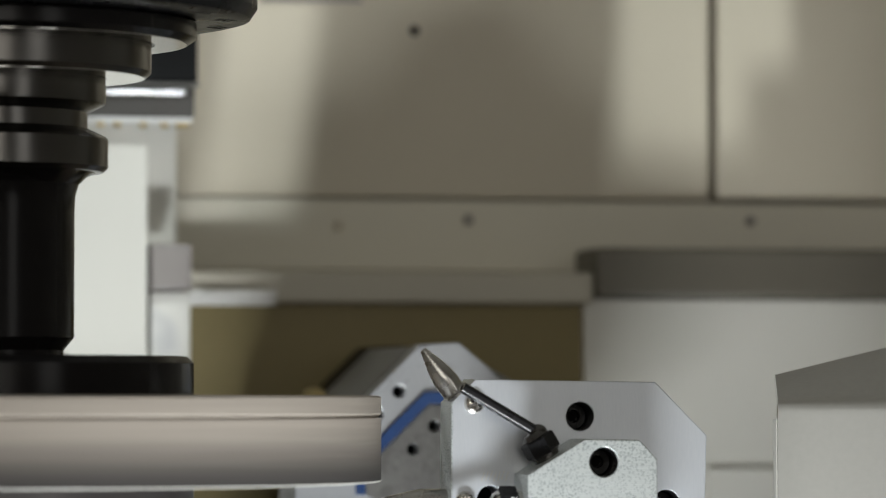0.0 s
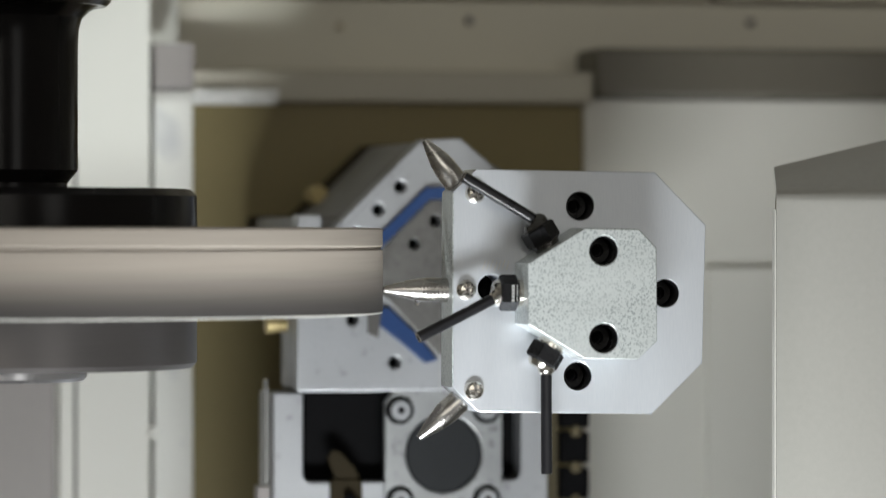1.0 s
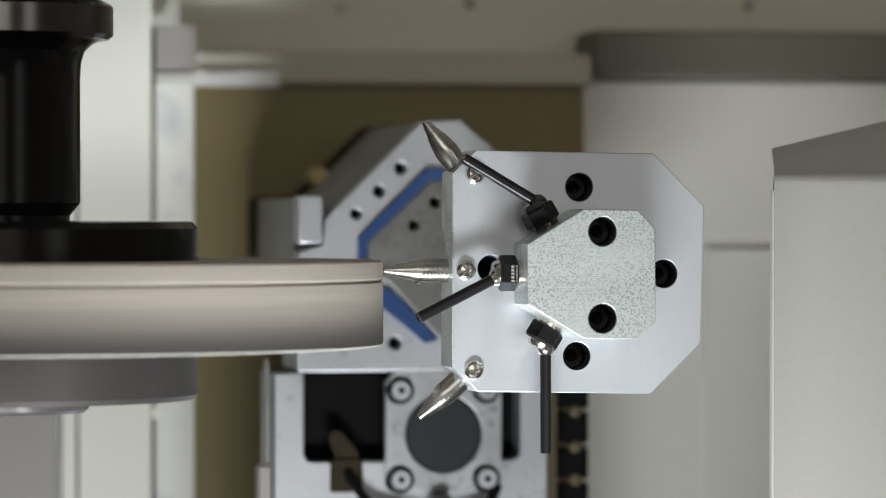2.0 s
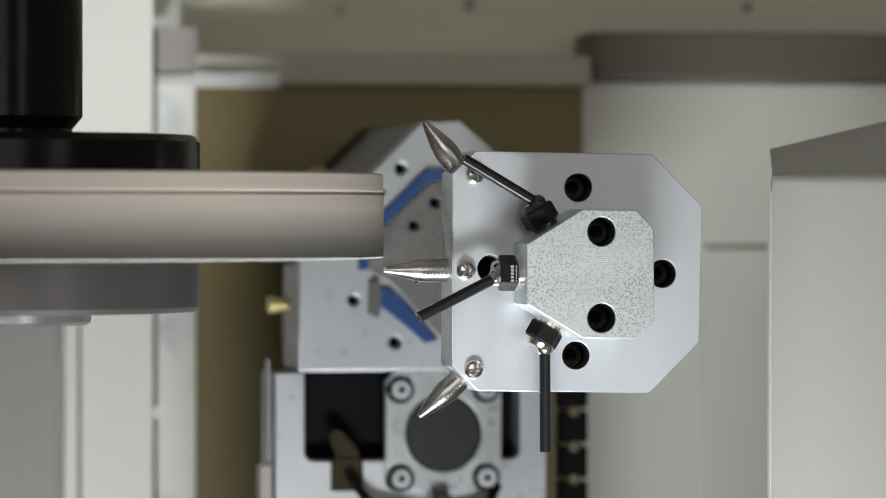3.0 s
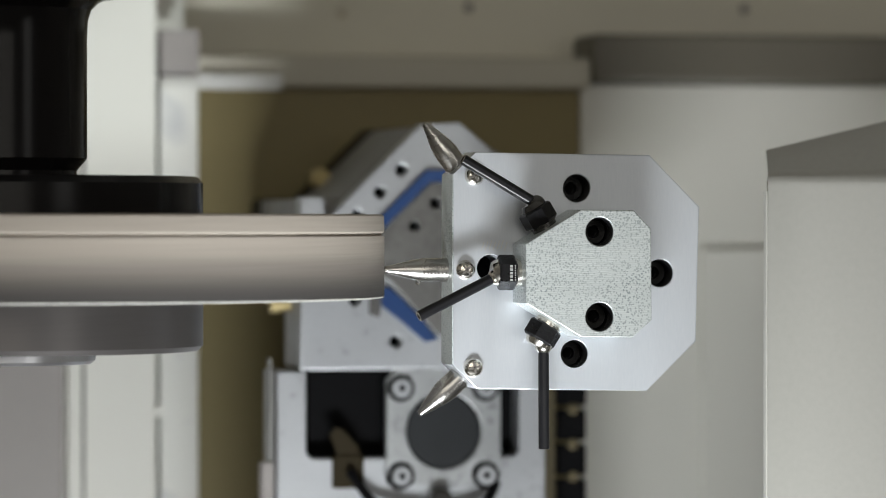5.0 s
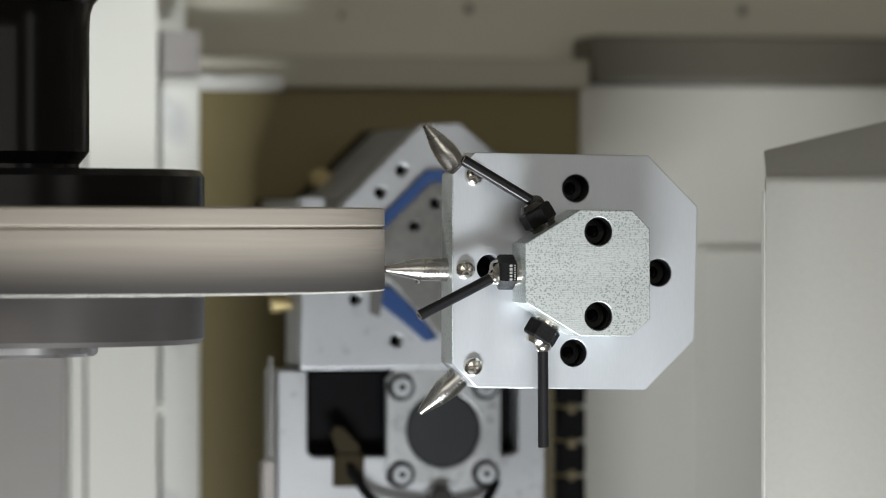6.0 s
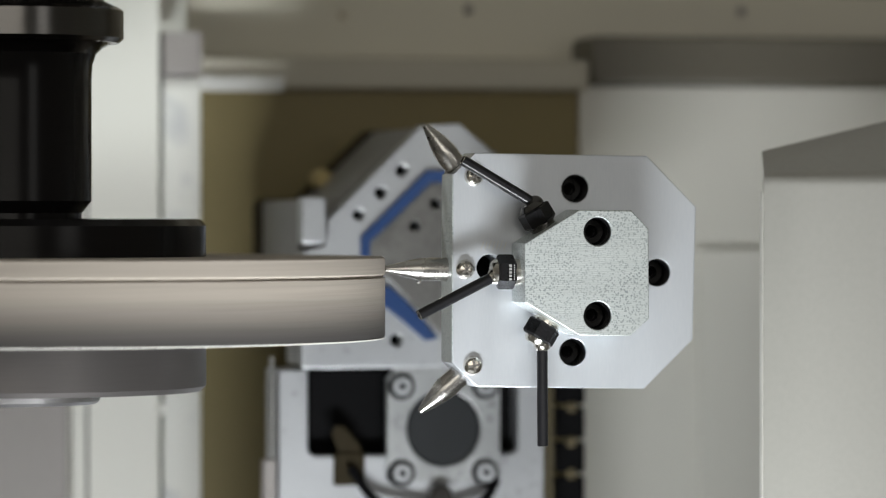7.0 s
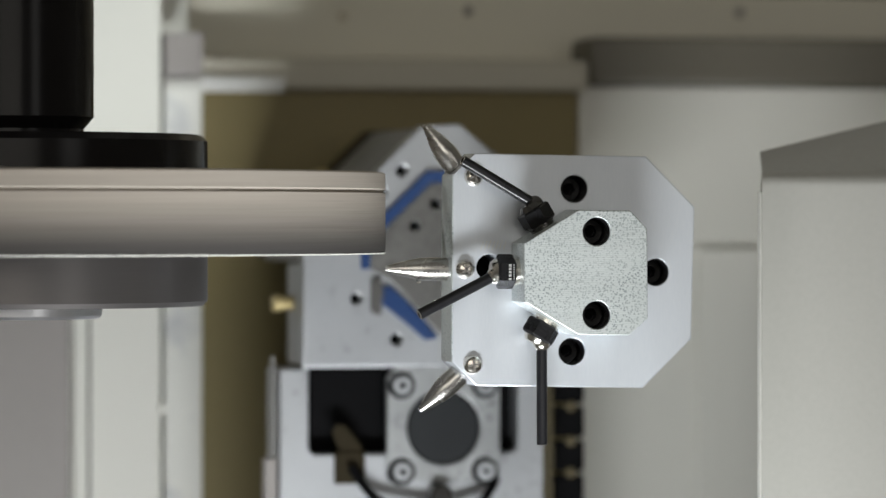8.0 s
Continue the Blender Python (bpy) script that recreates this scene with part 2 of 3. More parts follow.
def box(x0, x1, y0, y1, z0, z1, bevel=1.0, seg=2, bm=None):
    b = bmesh.new()
    m = Matrix.LocRotScale(((x0 + x1) / 2000, (y0 + y1) / 2000, (z0 + z1) / 2000), None, (abs(x1 - x0) / 1000, abs(y1 - y0) / 1000, abs(z1 - z0) / 1000))
    bmesh.ops.create_cube(b, size=1, matrix=m)
    if bevel:
        bmesh.ops.bevel(b, geom=b.edges[:], offset=bevel / 1000, segments=seg, profile=0.5, affect="EDGES")
    return join(bm, b) if bm else b


def join(a, b):
    """Adds bmesh b to bmesh a."""
    me = bpy.data.meshes.new("joining")
    b.to_mesh(me)
    b.free()
    a.from_mesh(me)
    bpy.data.meshes.remove(me)
    return a


def prism(outline, y0, y1, holes=(), bevel=0.5, seg=2, sides=40):
    """An outline in x, z drawn out from y0 to y1, with round holes (x, z, radius) through it."""
    b = bmesh.new()
    loops = [[(x, z) for x, z in outline]]
    loops += [[(hx + r * math.cos(2 * math.pi * i / sides), hz + r * math.sin(2 * math.pi * i / sides)) for i in range(sides)] for hx, hz, r in holes]
    for loop in loops:
        vs = [b.verts.new((x / 1000, y0 / 1000, z / 1000)) for x, z in loop]
        for i, v in enumerate(vs):
            b.edges.new((v, vs[(i + 1) % len(vs)]))
    if holes:
        bmesh.ops.triangle_fill(b, use_beauty=True, use_dissolve=False, edges=b.edges[:])
    else:
        b.faces.new(b.verts[:])
    out = bmesh.ops.extrude_face_region(b, geom=b.faces[:])
    bmesh.ops.translate(b, vec=(0, (y1 - y0) / 1000, 0), verts=[g for g in out["geom"] if isinstance(g, bmesh.types.BMVert)])
    bmesh.ops.recalc_face_normals(b, faces=b.faces)
    if bevel:
        sharp = [e for e in b.edges if len(e.link_faces) == 2 and e.calc_face_angle(0) > radians(60)]
        bmesh.ops.bevel(b, geom=sharp, offset=bevel / 1000, segments=seg, profile=0.5, affect="EDGES")
    return b


def lathe(profile, sides=64, close=False):
    """Turns (radius, height) pairs round the z axis."""
    b = bmesh.new()
    rings = []
    for r, h in profile:
        if r < 1e-6:
            rings.append([b.verts.new((0, 0, h / 1000))])
        else:
            rings.append([b.verts.new((r / 1000 * math.cos(2 * math.pi * i / sides), r / 1000 * math.sin(2 * math.pi * i / sides), h / 1000)) for i in range(sides)])
    if close:
        rings.append(rings[0])
    for a, c in zip(rings, rings[1:]):
        for i in range(sides):
            j = (i + 1) % sides
            if len(a) == 1 and len(c) == 1:
                continue
            if len(a) == 1:
                b.faces.new((a[0], c[i], c[j]))
            elif len(c) == 1:
                b.faces.new((a[i], a[j], c[0]))
            else:
                b.faces.new((a[i], a[j], c[j], c[i]))
    return b


def aim(b, start, end, spin=0.0):
    """Moves a turned mesh so that its z axis runs from start towards end (millimetres)."""
    s, e = Vector(start) / 1000, Vector(end) / 1000
    q = (e - s).to_track_quat("Z", "Y")
    bmesh.ops.transform(b, matrix=Matrix.Translation(s) @ q.to_matrix().to_4x4() @ Matrix.Rotation(spin, 4, "Z"), verts=b.verts)
    return b


def hex_profile(r, h0, h1, chamfer=0.6):
    return lathe([(0, h0), (r - chamfer, h0), (r, h0 + chamfer), (r, h1 - chamfer), (r - chamfer, h1), (0, h1)], 6)


def disc_prism(x, z, r, y0, y1, bevel=0.4, sides=40):
    b = lathe([(0, 0), (r - bevel, 0), (r, bevel), (r, y1 - y0 - bevel), (r - bevel, y1 - y0), (0, y1 - y0)], sides)
    return aim(b, (x, y0, z), (x, y1, z))


def ball(x, y, z, r, squash=(1, 1, 1)):
    b = bmesh.new()
    bmesh.ops.create_uvsphere(b, u_segments=20, v_segments=12, radius=r / 1000, matrix=Matrix.LocRotScale((x / 1000, y / 1000, z / 1000), None, squash))
    return b


def sweep(points, r, sides=14):
    """A round cable through points (millimetres)."""
    pts = [Vector(p) / 1000 for p in points]
    fine = []
    for i in range(len(pts) - 1):
        p0, p1, p2, p3 = pts[max(i - 1, 0)], pts[i], pts[i + 1], pts[min(i + 2, len(pts) - 1)]
        for k in range(8):
            t = k / 8
            fine.append(0.5 * ((2 * p1) + (p2 - p0) * t + (2 * p0 - 5 * p1 + 4 * p2 - p3) * t * t + (3 * p1 - p0 - 3 * p2 + p3) * t ** 3))
    fine.append(pts[-1])
    b = bmesh.new()
    rings = []
    for i, p in enumerate(fine):
        d = (fine[min(i + 1, len(fine) - 1)] - fine[max(i - 1, 0)]).normalized()
        u = d.orthogonal().normalized() if i == 0 else (u - d * u.dot(d)).normalized()
        w = d.cross(u)
        rings.append([b.verts.new(p + r / 1000 * (u * math.cos(2 * math.pi * k / sides) + w * math.sin(2 * math.pi * k / sides))) for k in range(sides)])
    for a, c in zip(rings, rings[1:]):
        for k in range(sides):
            j = (k + 1) % sides
            b.faces.new((a[k], a[j], c[j], c[k]))
    b.faces.new(rings[0][::-1])
    b.faces.new(rings[-1])
    return b


# ---------------------------------------------------------------- workshop shell and machine enclosure
def shell():
    structure("floor", box(-3000, 3000, -4200, 1800, -100, 0, 0), CONCRETE, "grey concrete workshop floor", "floor")
    structure("wall_south", box(-3000, 3000, -4300, -4204, 0, 3400, 0), PLASTER, "pale plastered workshop wall", "wall")
    structure("wall_north", box(-3000, 3000, 1804, 1900, 0, 3400, 0), PLASTER, "pale plastered workshop wall", "wall")
    structure("wall_west", box(-3100, -3004, -4200, 1800, 0, 3400, 0), PLASTER, "pale plastered workshop wall", "wall")
    structure("wall_east", box(3004, 3100, -4200, 1800, 0, 3400, 0), PLASTER, "pale plastered workshop wall", "wall")
    structure("ceiling", box(-3000, 3000, -4200, 1800, 3404, 3500, 0), PLASTER, "pale plastered workshop ceiling", "ceiling")


def enclosure():
    # upper rear panel: two sheets with a seam, door panel beside them, lower sheet and lip
    structure("wall_rear_upper", box(-300, 199.4, 300, 315.5, 1330.1, 1696, 1.5), TAUPE, "taupe-cream enamelled upper rear sheet of the machine", "machine panel")
    structure("wall_rear_door", box(202.8, 700, 297, 315.5, 1330.6, 1696, 2), TAUPE, "cream enamelled rear door sheet with dark joint", "machine panel")
    structure("wall_rear_joint", box(-300, 700, 316, 330, 1306, 1696, 0), GREY_PAINT, "dark joint behind the rear sheets", "machine panel")
    structure("wall_rear_lower", box(-300, 700, 299, 315, 1294, 1329, 1.5), STRIP_LIT, "cream enamelled lower strip of the rear sheet", "machine panel")
    structure("trim_lip", box(-68.5, 131, 262, 330, 1277.5, 1293, 2), LIP_SHADED, "folded lip over the rear opening, shade painted in", "trim")
    structure("trim_beam", box(131, 700, 258, 330, 1280.5, 1305, 3), BEAM_SHADED, "folded beam over the side panel, shade painted in", "trim")
    structure("wall_rear_recess", box(-320, 126.6, 268.5, 280, 880, 1277, 0), OLIVE, "dull olive panel in the rear recess", "machine panel")
    structure("wall_side_panel", box(127, 700, 266, 280, 881, 1280, 1), CREAM, "cream enamelled side panel", "machine panel")
    structure("wall_side_step", box(188, 700, 261, 265.5, 881, 1198, 1), CREAM, "cream raised lower sheet on the side panel", "machine panel")
    for x, h, mat in ((49.9, 1411.8, GUNMETAL), (12.0, 1316.1, TAUPE), (76.8, 1319.4, GREY_PAINT), (220.5, 1320.0, GREY_PAINT)):
        bolt = thing("panel_bolt", "small dark bolt in the rear sheet", "bolt", "bolts of the rear sheet", at=(x, 299, h))
        part("bolt_head", aim(lathe([(0, 2.2), (1.2, 2.1), (2.2, 1.4), (2.6, 0.4), (2.6, -1), (0, -1)], 20), (0, 0, 0), (0, -10, 0)), mat, bolt)
    structure("trim_seam", box(-26, 24, 298.4, 300.6, 1425, 1427.4, 0.3), GREY_PAINT, "thin grey seam strip on the rear sheet", "trim")
    # Never in view: added overhead to cut the spot's light into patches.
    structure("light_mask", light_mask(), CREAM, "unseen overhead sheet, cut to shape the light", "machine roof")
    structure("wall_left", box(-720, -700, -500, 700, 0, 1730, 2), CREAM, "cream left side wall of the machine", "machine panel")
    structure("wall_right", box(701, 720, -500, 700, 0, 1730, 2), CREAM, "cream right side wall of the machine", "machine panel")
    structure("bed", box(-699, 700, -180, 214, 0, 819.5, 4), GREY_PAINT, "grey cast machine bed", "machine bed")
    structure("bed_rear", box(-699, 700, 214.5, 698, 0, 855, 4), GREY_PAINT, "grey cast rear bed of the machine", "machine bed")


# Unseen sheets; the gaps between them shape the lit patches.
def light_mask():
    b = box(-720, 720, -500, -145, 1700, 1712, 0)
    box(-720, -110, -145, 480, 1700, 1712, 0, bm=b)
    box(0, 720, -145, -46, 1700, 1712, 0, bm=b)
    box(39, 720, -46, -27, 1700, 1712, 0, bm=b)
    box(39, 162, -27, 480, 1700, 1712, 0, bm=b)
    box(215, 720, -27, 2, 1700, 1712, 0, bm=b)
    box(234, 720, 2, 480, 1700, 1712, 0, bm=b)
    box(215, 234, 120, 480, 1700, 1712, 0, bm=b)
    box(-110, -34, -20, 480, 1700, 1712, 0, bm=b)
    box(-34, 0, -55, 480, 1700, 1712, 0, bm=b)
    box(-3, 0, -145, -55.5, 1700, 1712, 0, bm=b)
    box(0, 39, 120, 480, 1700, 1712, 0, bm=b)
    box(162, 215, 120, 480, 1700, 1712, 0, bm=b)
    return b


def column():
    t = thing("machine_column", "cream enamelled machine column with vertical joint", "machine column", at=(-130, 200, 880))
    for args, mat, name, lab in (
        ((-400, -89.8, 240, 298, 880, 1696), CREAM, "column_body", "cream column body"),
        ((-88.0, -69.2, 241, 279, 880, 1282), CREAM_DIRTY, "edge_strip", "smudged cream edge strip"),
        ((-89.4, -71, 274, 279, 1305, 1694), CREAM, "upper_strip", "recessed cream upper strip"),
        ((-88.6, -69.5, 235, 279, 1283, 1304), GREY_PAINT, "corner_block", "grey corner block"),
        ((-260, -135.5, 232, 239.5, 880, 1250), GREY_PAINT, "lower_guard", "grey lower guard sheet"),
        ((-133.5, -126.5, 234, 239.5, 880, 1250), CREAM, "guard_edge", "cream guard edge"),
        ((-126.2, -124.4, 238.6, 241, 880, 1250), DARK_GREY, "guard_gap", "dark gap beside the guard edge"),
        ((-91.2, -87.4, 237.5, 240.5, 1118, 1124), CREAM, "joint_clip", "white joint clip"),
    ):
        x0, x1, y0, y1, z0, z1 = args
        part(name, box(x0 + 130, x1 + 130, y0 - 200, y1 - 200, z0 - 880, z1 - 880, 1.2), mat, t, lab)
    return t


def wet_trim():
    t = thing("drip_trim", "wet drip trim under the rear lip, glint painted white", "drip trim", at=(-45, 259.5, 1277))
    b = box(-22, 20, -4, 4, -1.2, 1.2, 0.5)
    bmesh.ops.transform(b, matrix=Matrix.Translation((0, 0, 0.003)) @ Matrix.Rotation(radians(-62), 4, "X"), verts=b.verts)
    part("profile", b, WET_GLINT, t)
    for k in range(22):
        part("bead", ball(-21 + 1.9 * k + random.uniform(-0.5, 0.5), -2.2, 2.4 + random.uniform(-2.2, 2.4), random.uniform(0.7, 1.4)), WET_GLINT, t)


def side_cover():
    t = thing("sheet_metal_cover", "cream sheet-metal cover with sloping top", "machine cover", at=(145, 0, 820))
    # front and sloping top are one sheet, folded with a soft radius
    b = bmesh.new()
    layers = []
    for dy, dz in ((0, 0), (2.6, -2.6)):
        columns = []
        for x, back in ((0.2, (16.8, 60, 424)), (220, (220, 60, 472))):
            fold = Vector((x, 0, 413.4))
            up = fold + (Vector(back) - fold) * 0.11
            down = Vector((x, 0, 407.5))
            line = [Vector((x, 0, 0)), Vector((x, 0, 400)), Vector((x, 0, 406)), down]
            line += [down * (1 - u) ** 2 + fold * 2 * u * (1 - u) + up * u * u for u in (0.2, 0.4, 0.6, 0.8, 1.0)]
            line.append(Vector(back))
            columns.append([b.verts.new(((p.x + dy * 0.1) / 1000, (p.y + dy) / 1000, max(0, p.z + dz) / 1000)) for p in line])
        layers.append(columns)
    (fl, fr), (bl, br) = layers
    for k in range(len(fl) - 1):
        b.faces.new((fl[k], fr[k], fr[k + 1], fl[k + 1]))
        b.faces.new((bl[k + 1], br[k + 1], br[k], bl[k]))
        b.faces.new((fl[k + 1], bl[k + 1], bl[k], fl[k]))
        b.faces.new((fr[k], br[k], br[k + 1], fr[k + 1]))
    b.faces.new((fl[0], bl[0], br[0], fr[0]))
    b.faces.new((fl[-1], fr[-1], br[-1], bl[-1]))
    bmesh.ops.recalc_face_normals(b, faces=b.faces)
    for f in b.faces:
        f.smooth = f.calc_area() < 0.0012 and len(f.verts) == 4 and f.normal.y < -0.1 and f.normal.z > 0.05
    part("folded_sheet", b, COVER, t, "folded cream front and sloping top sheet")
    part("side_sheet", prism([(1.2, 0), (220, 0), (220, 404), (1.2, 404)], 3.4, 6, (), 0.5), COVER, t)
    # Paler cream than the sheet stands in for light on its edge.
    part("edge_flange", box(-0.5, 0.15, 0.4, 4.6, 0, 405, 0.15), CREAM, t, "sheet edge in paler cream, painted as lit")
    part("inner_body", prism([(72, 0), (218, 0), (218, 416), (72, 416)], 66, 200, (), 2), COVER, t)
    part("foot_rail", box(1, 219, 6.2, 65.5, 0, 12, 1), GREY_PAINT, t)


# ---------------------------------------------------------------- nozzle holder
PLATE = [(4.7, 1232.4), (14.3, 1241.7), (91.7, 1240.6), (114.0, 1218.2), (112.5, 1159.7), (90.3, 1138.2), (15.1, 1139.7), (4.4, 1150.0)]
BLOCK = [(30.8, 1202.3), (54.9, 1216.9), (78.2, 1216.6), (85.9, 1208.7), (86.1, 1169.7), (77.7, 1162.1), (54.9, 1162.5), (30.8, 1176.9)]


def cap_screw(x, z, y_face, depth, parent):
    f = y_face + depth - 5.5
    b = lathe([(0, 5.5), (5.6, 5.5), (5.6, 0.5), (5.1, 0), (2.75, 0), (2.5, 0.25), (2.4, 4), (0, 4)], 40)
    b = aim(b, (x, f, z), (x, f + 5, z))
    liner = lathe([(5.93, 0.7), (5.93, depth), (5.75, depth), (5.75, 0.7)], 40, True)
    part("bore_liner", aim(liner, (x, y_face, z), (x, y_face + 9, z)), BLACK_OXIDE, parent, "black sleeve lining the bore")
    s = part("cap_screw", b, BLACK_OXIDE, parent, "black socket head cap screw sunk in its bore")
    part("socket", aim(hex_profile(2.35, 0, 0.5, 0.1), (x, f + 3.4, z), (x, f + 9, z)), RUBBER, s)


def pan_screw(x, z, spin, parent):
    b = lathe([(0, 3.1), (1.8, 3.06), (2.7, 2.8), (3.5, 2.2), (4.1, 1.2), (4.3, 0.5), (4.3, 0)], 36)
    s = part("pan_head_screw", aim(b, (x, 0, z), (x, -10, z)), BRIGHT_STEEL, parent, "bright cross-recess pan head screw")
    for a in (0, 90):
        c = box(-2.5, 2.5, -0.5, 0.5, 2.0, 3.16, 0.15, 1)
        bmesh.ops.transform(c, matrix=Matrix.Rotation(radians(a + spin), 4, "Z"), verts=c.verts)
        part("recess", aim(c, (x, 0, z), (x, -10, z)), ETCH, s)


def bullet(tip, base, parent):
    """A turned coolant nozzle with a split pointed end."""
    s, e = Vector(base), Vector(tip)
    n = (e - s).length
    prof = [(0, -10), (4.8, -10), (5.1, -9.6), (5.1, 0.6), (4.5, 1.0), (4.5, 2.0), (5.1, 2.4), (5.15, n * 0.34), (5.05, n * 0.42), (4.75, n * 0.5), (4.2, n * 0.6), (3.2, n * 0.75), (2.15, n * 0.89), (1.5, n * 0.975), (1.3, n), (0.9, n), (0.85, n - 3), (0, n - 3.2)]
    nz = part("nozzle", aim(lathe(prof, 40), base, tip), NOZZLE_STEEL, parent, "turned steel bullet nozzle")
    return nz, s, (e - s).normalized(), n


def tube(a, b_, r, parent, label):
    n = (Vector(b_) - Vector(a)).length
    prof = [(r, 0), (r, n - 0.25), (r - 0.25, n), (r * 0.62, n), (r * 0.6, n - 6), (0, n - 6)]
    ob = part("tube", aim(lathe([(0, 0)] + prof, 28), a, b_), TUBE, parent, label)
    part("cut_end", aim(lathe([(r - 0.12, n - 0.1), (r - 0.25, n + 0.06), (r * 0.64, n + 0.06), (r * 0.64, n - 0.1)], 28, True), a, b_), BRIGHT_STEEL, ob, "bare bright cut end")
    return ob


def fitting(seat, outward, ball_at, tube_end, spin, parent, ball_mat=None):
    """A swivel fitting: thread collar, hex nut, ball and thin black tube."""
    s, o = Vector(seat), Vector(outward).normalized()
    collar = lathe([(0, -2), (5.6, -2), (5.6, 1.2), (6.2, 1.4), (6.2, 2.3), (5.6, 2.6), (0, 2.6)], 32)
    part("collar", aim(collar, s, s + o), ball_mat or BRIGHT_STEEL, parent, "threaded collar")
    nut = part("hex_nut", aim(hex_profile(7.6, 2.0, 9.6, 0.8), s, s + o, spin), BLACK_OXIDE, parent, "black oxide hexagon nut")
    ring = lathe([(0, 9.2), (5.4, 9.2), (5.6, 9.8), (5.0, 11.2), (4.2, 12.2), (0, 12.2)], 32)
    part("seat_ring", aim(ring, s, s + o), ball_mat or BRIGHT_STEEL, parent)
    bl = Vector(ball_at)
    part("swivel_ball", ball(*bl, 3.8), ball_mat or BRIGHT_STEEL, parent, "bright swivel ball")
    d = (Vector(tube_end) - bl).normalized()
    tube(bl + d * 1.5, tube_end, 2.35, parent, "thin black coolant tube, open at its end")
    return nut


def holder():
    t = thing("nozzle_holder", "ground steel nozzle holder with black tubes and bullet nozzles", "nozzle holder", at=(0, 0, 0))
    holes = [(59.1, 1226.2, 6.0), (58.1, 1154.5, 6.0), (96.3, 1189.4, 6.0), (20.8, 1191.7, 5.8)]
    plate = part("plate", prism(PLATE, 0, 23, holes, 0.35), GROUND_STEEL, t, "ground steel plate with cut corners")
    part("sawn_edge", prism([(4.05, 1150.4), (4.35, 1232.2), (4.8, 1232.2), (4.5, 1150.4)], 0.5, 22.6, (), 0), SAWN_STEEL, t, "speckled sawn edge of the plate")
    part("backing", prism([(8, 1150), (8, 1232), (108, 1214), (108, 1162)], 23.2, 30, (), 0.5), RUBBER, t)
    block = part("block", prism(BLOCK, -25, -0.2, [(63.1, 1207.5, 6.1), (63.1, 1171.1, 6.1)], 0.5), SAWN_STEEL, t, "speckled sawn steel block with cut corners")
    for x, z, r in holes[:3]:
        cap_screw(x, z, 0, 17, plate)
    for x, z in ((63.1, 1207.5), (63.1, 1171.1)):
        cap_screw(x, z, -25, 17, block)
    for x, z, sp in ((13.8, 1231.6, 20), (9.9, 1191.0, 40), (13.3, 1149.0, 10)):
        pan_screw(x, z, sp, plate)
    for tip, base, bars in (((-5.4, 12, 1254.0), (9.5, 12, 1234.2), 0), ((-23.2, 12, 1191.0), (6.5, 12, 1190.8), 2), ((-7.9, 12, 1128.6), (11.5, 12, 1145.8), 1)):
        nz, s, d, n = bullet(tip, base, t)
        for k in range(bars):
            for i in range(7):
                c = s + d * (n * 0.12 + 1.6 * i) + Vector((0, -4.95, 0)) + d.cross(Vector((0, 1, 0))) * (1.3 - 2.5 * k)
                g = box(-0.3, 0.3, -0.1, 0.02, -0.5, 0.5, 0)
                bmesh.ops.transform(g, matrix=Matrix.Translation(c / 1000) @ Matrix.Rotation(math.atan2(-d.z, d.x), 4, "Y"), verts=g.verts)
                part("etched_mark", g, ETCH, nz)
    fitting((42.0, -12.5, 1209.2), (-14.6, 0, 24.1), (38.2, -13, 1219.4), (5.6, -14, 1238.4), 0.2, t, GUNMETAL)
    nut = fitting((30.8, -12.5, 1190.0), (-1, 0, 0), (20.6, -13, 1188.4), (-14.2, -17, 1171.4), radians(30), t)
    for i, w in enumerate((0.9, 1.0, 1.0, 1.1, 1.1)):
        part("brand_mark", box(25.2, 26.4, -19.22, -19.05, 1186.4 + 1.45 * i, 1186.4 + 1.45 * i + w, 0), MARK, nut)
    for i in range(7):
        part("small_mark", box(27.3, 27.8, -19.2, -19.05, 1186.6 + i, 1187.2 + i, 0), MARK, nut)
    for i in range(7):
        g = box(-0.13, 0.13, -0.03, 0.05, -2.0, 2.0, 0)
        bmesh.ops.transform(g, matrix=Matrix.Translation((0.0175 + 0.0017 * i, 0, 1.2012 + 0.0003 * (i % 3))) @ Matrix.Rotation(radians(18), 4, "Y"), verts=g.verts)
        part("scratch", g, CREAM, plate)
    fitting((44.0, -12.5, 1169.0), (-13.5, 0, -22), (41.3, -13, 1158.6), (41.3, -14, 1114.2), 0.5, t)
    # arm to the rear housing
    part("arm", box(60, 104, 30.2, 229, 1168, 1206, 3), ALU_DARK, t, "grey arm behind the plate")
    drop = thing("coolant_drop", "clear coolant drop hanging from a nozzle", "drop", at=(-8.5, 12, 1186))
    part("drop_body", ball(0, 0, 0, 1.2, (1, 1, 1.4)), DROP, drop)


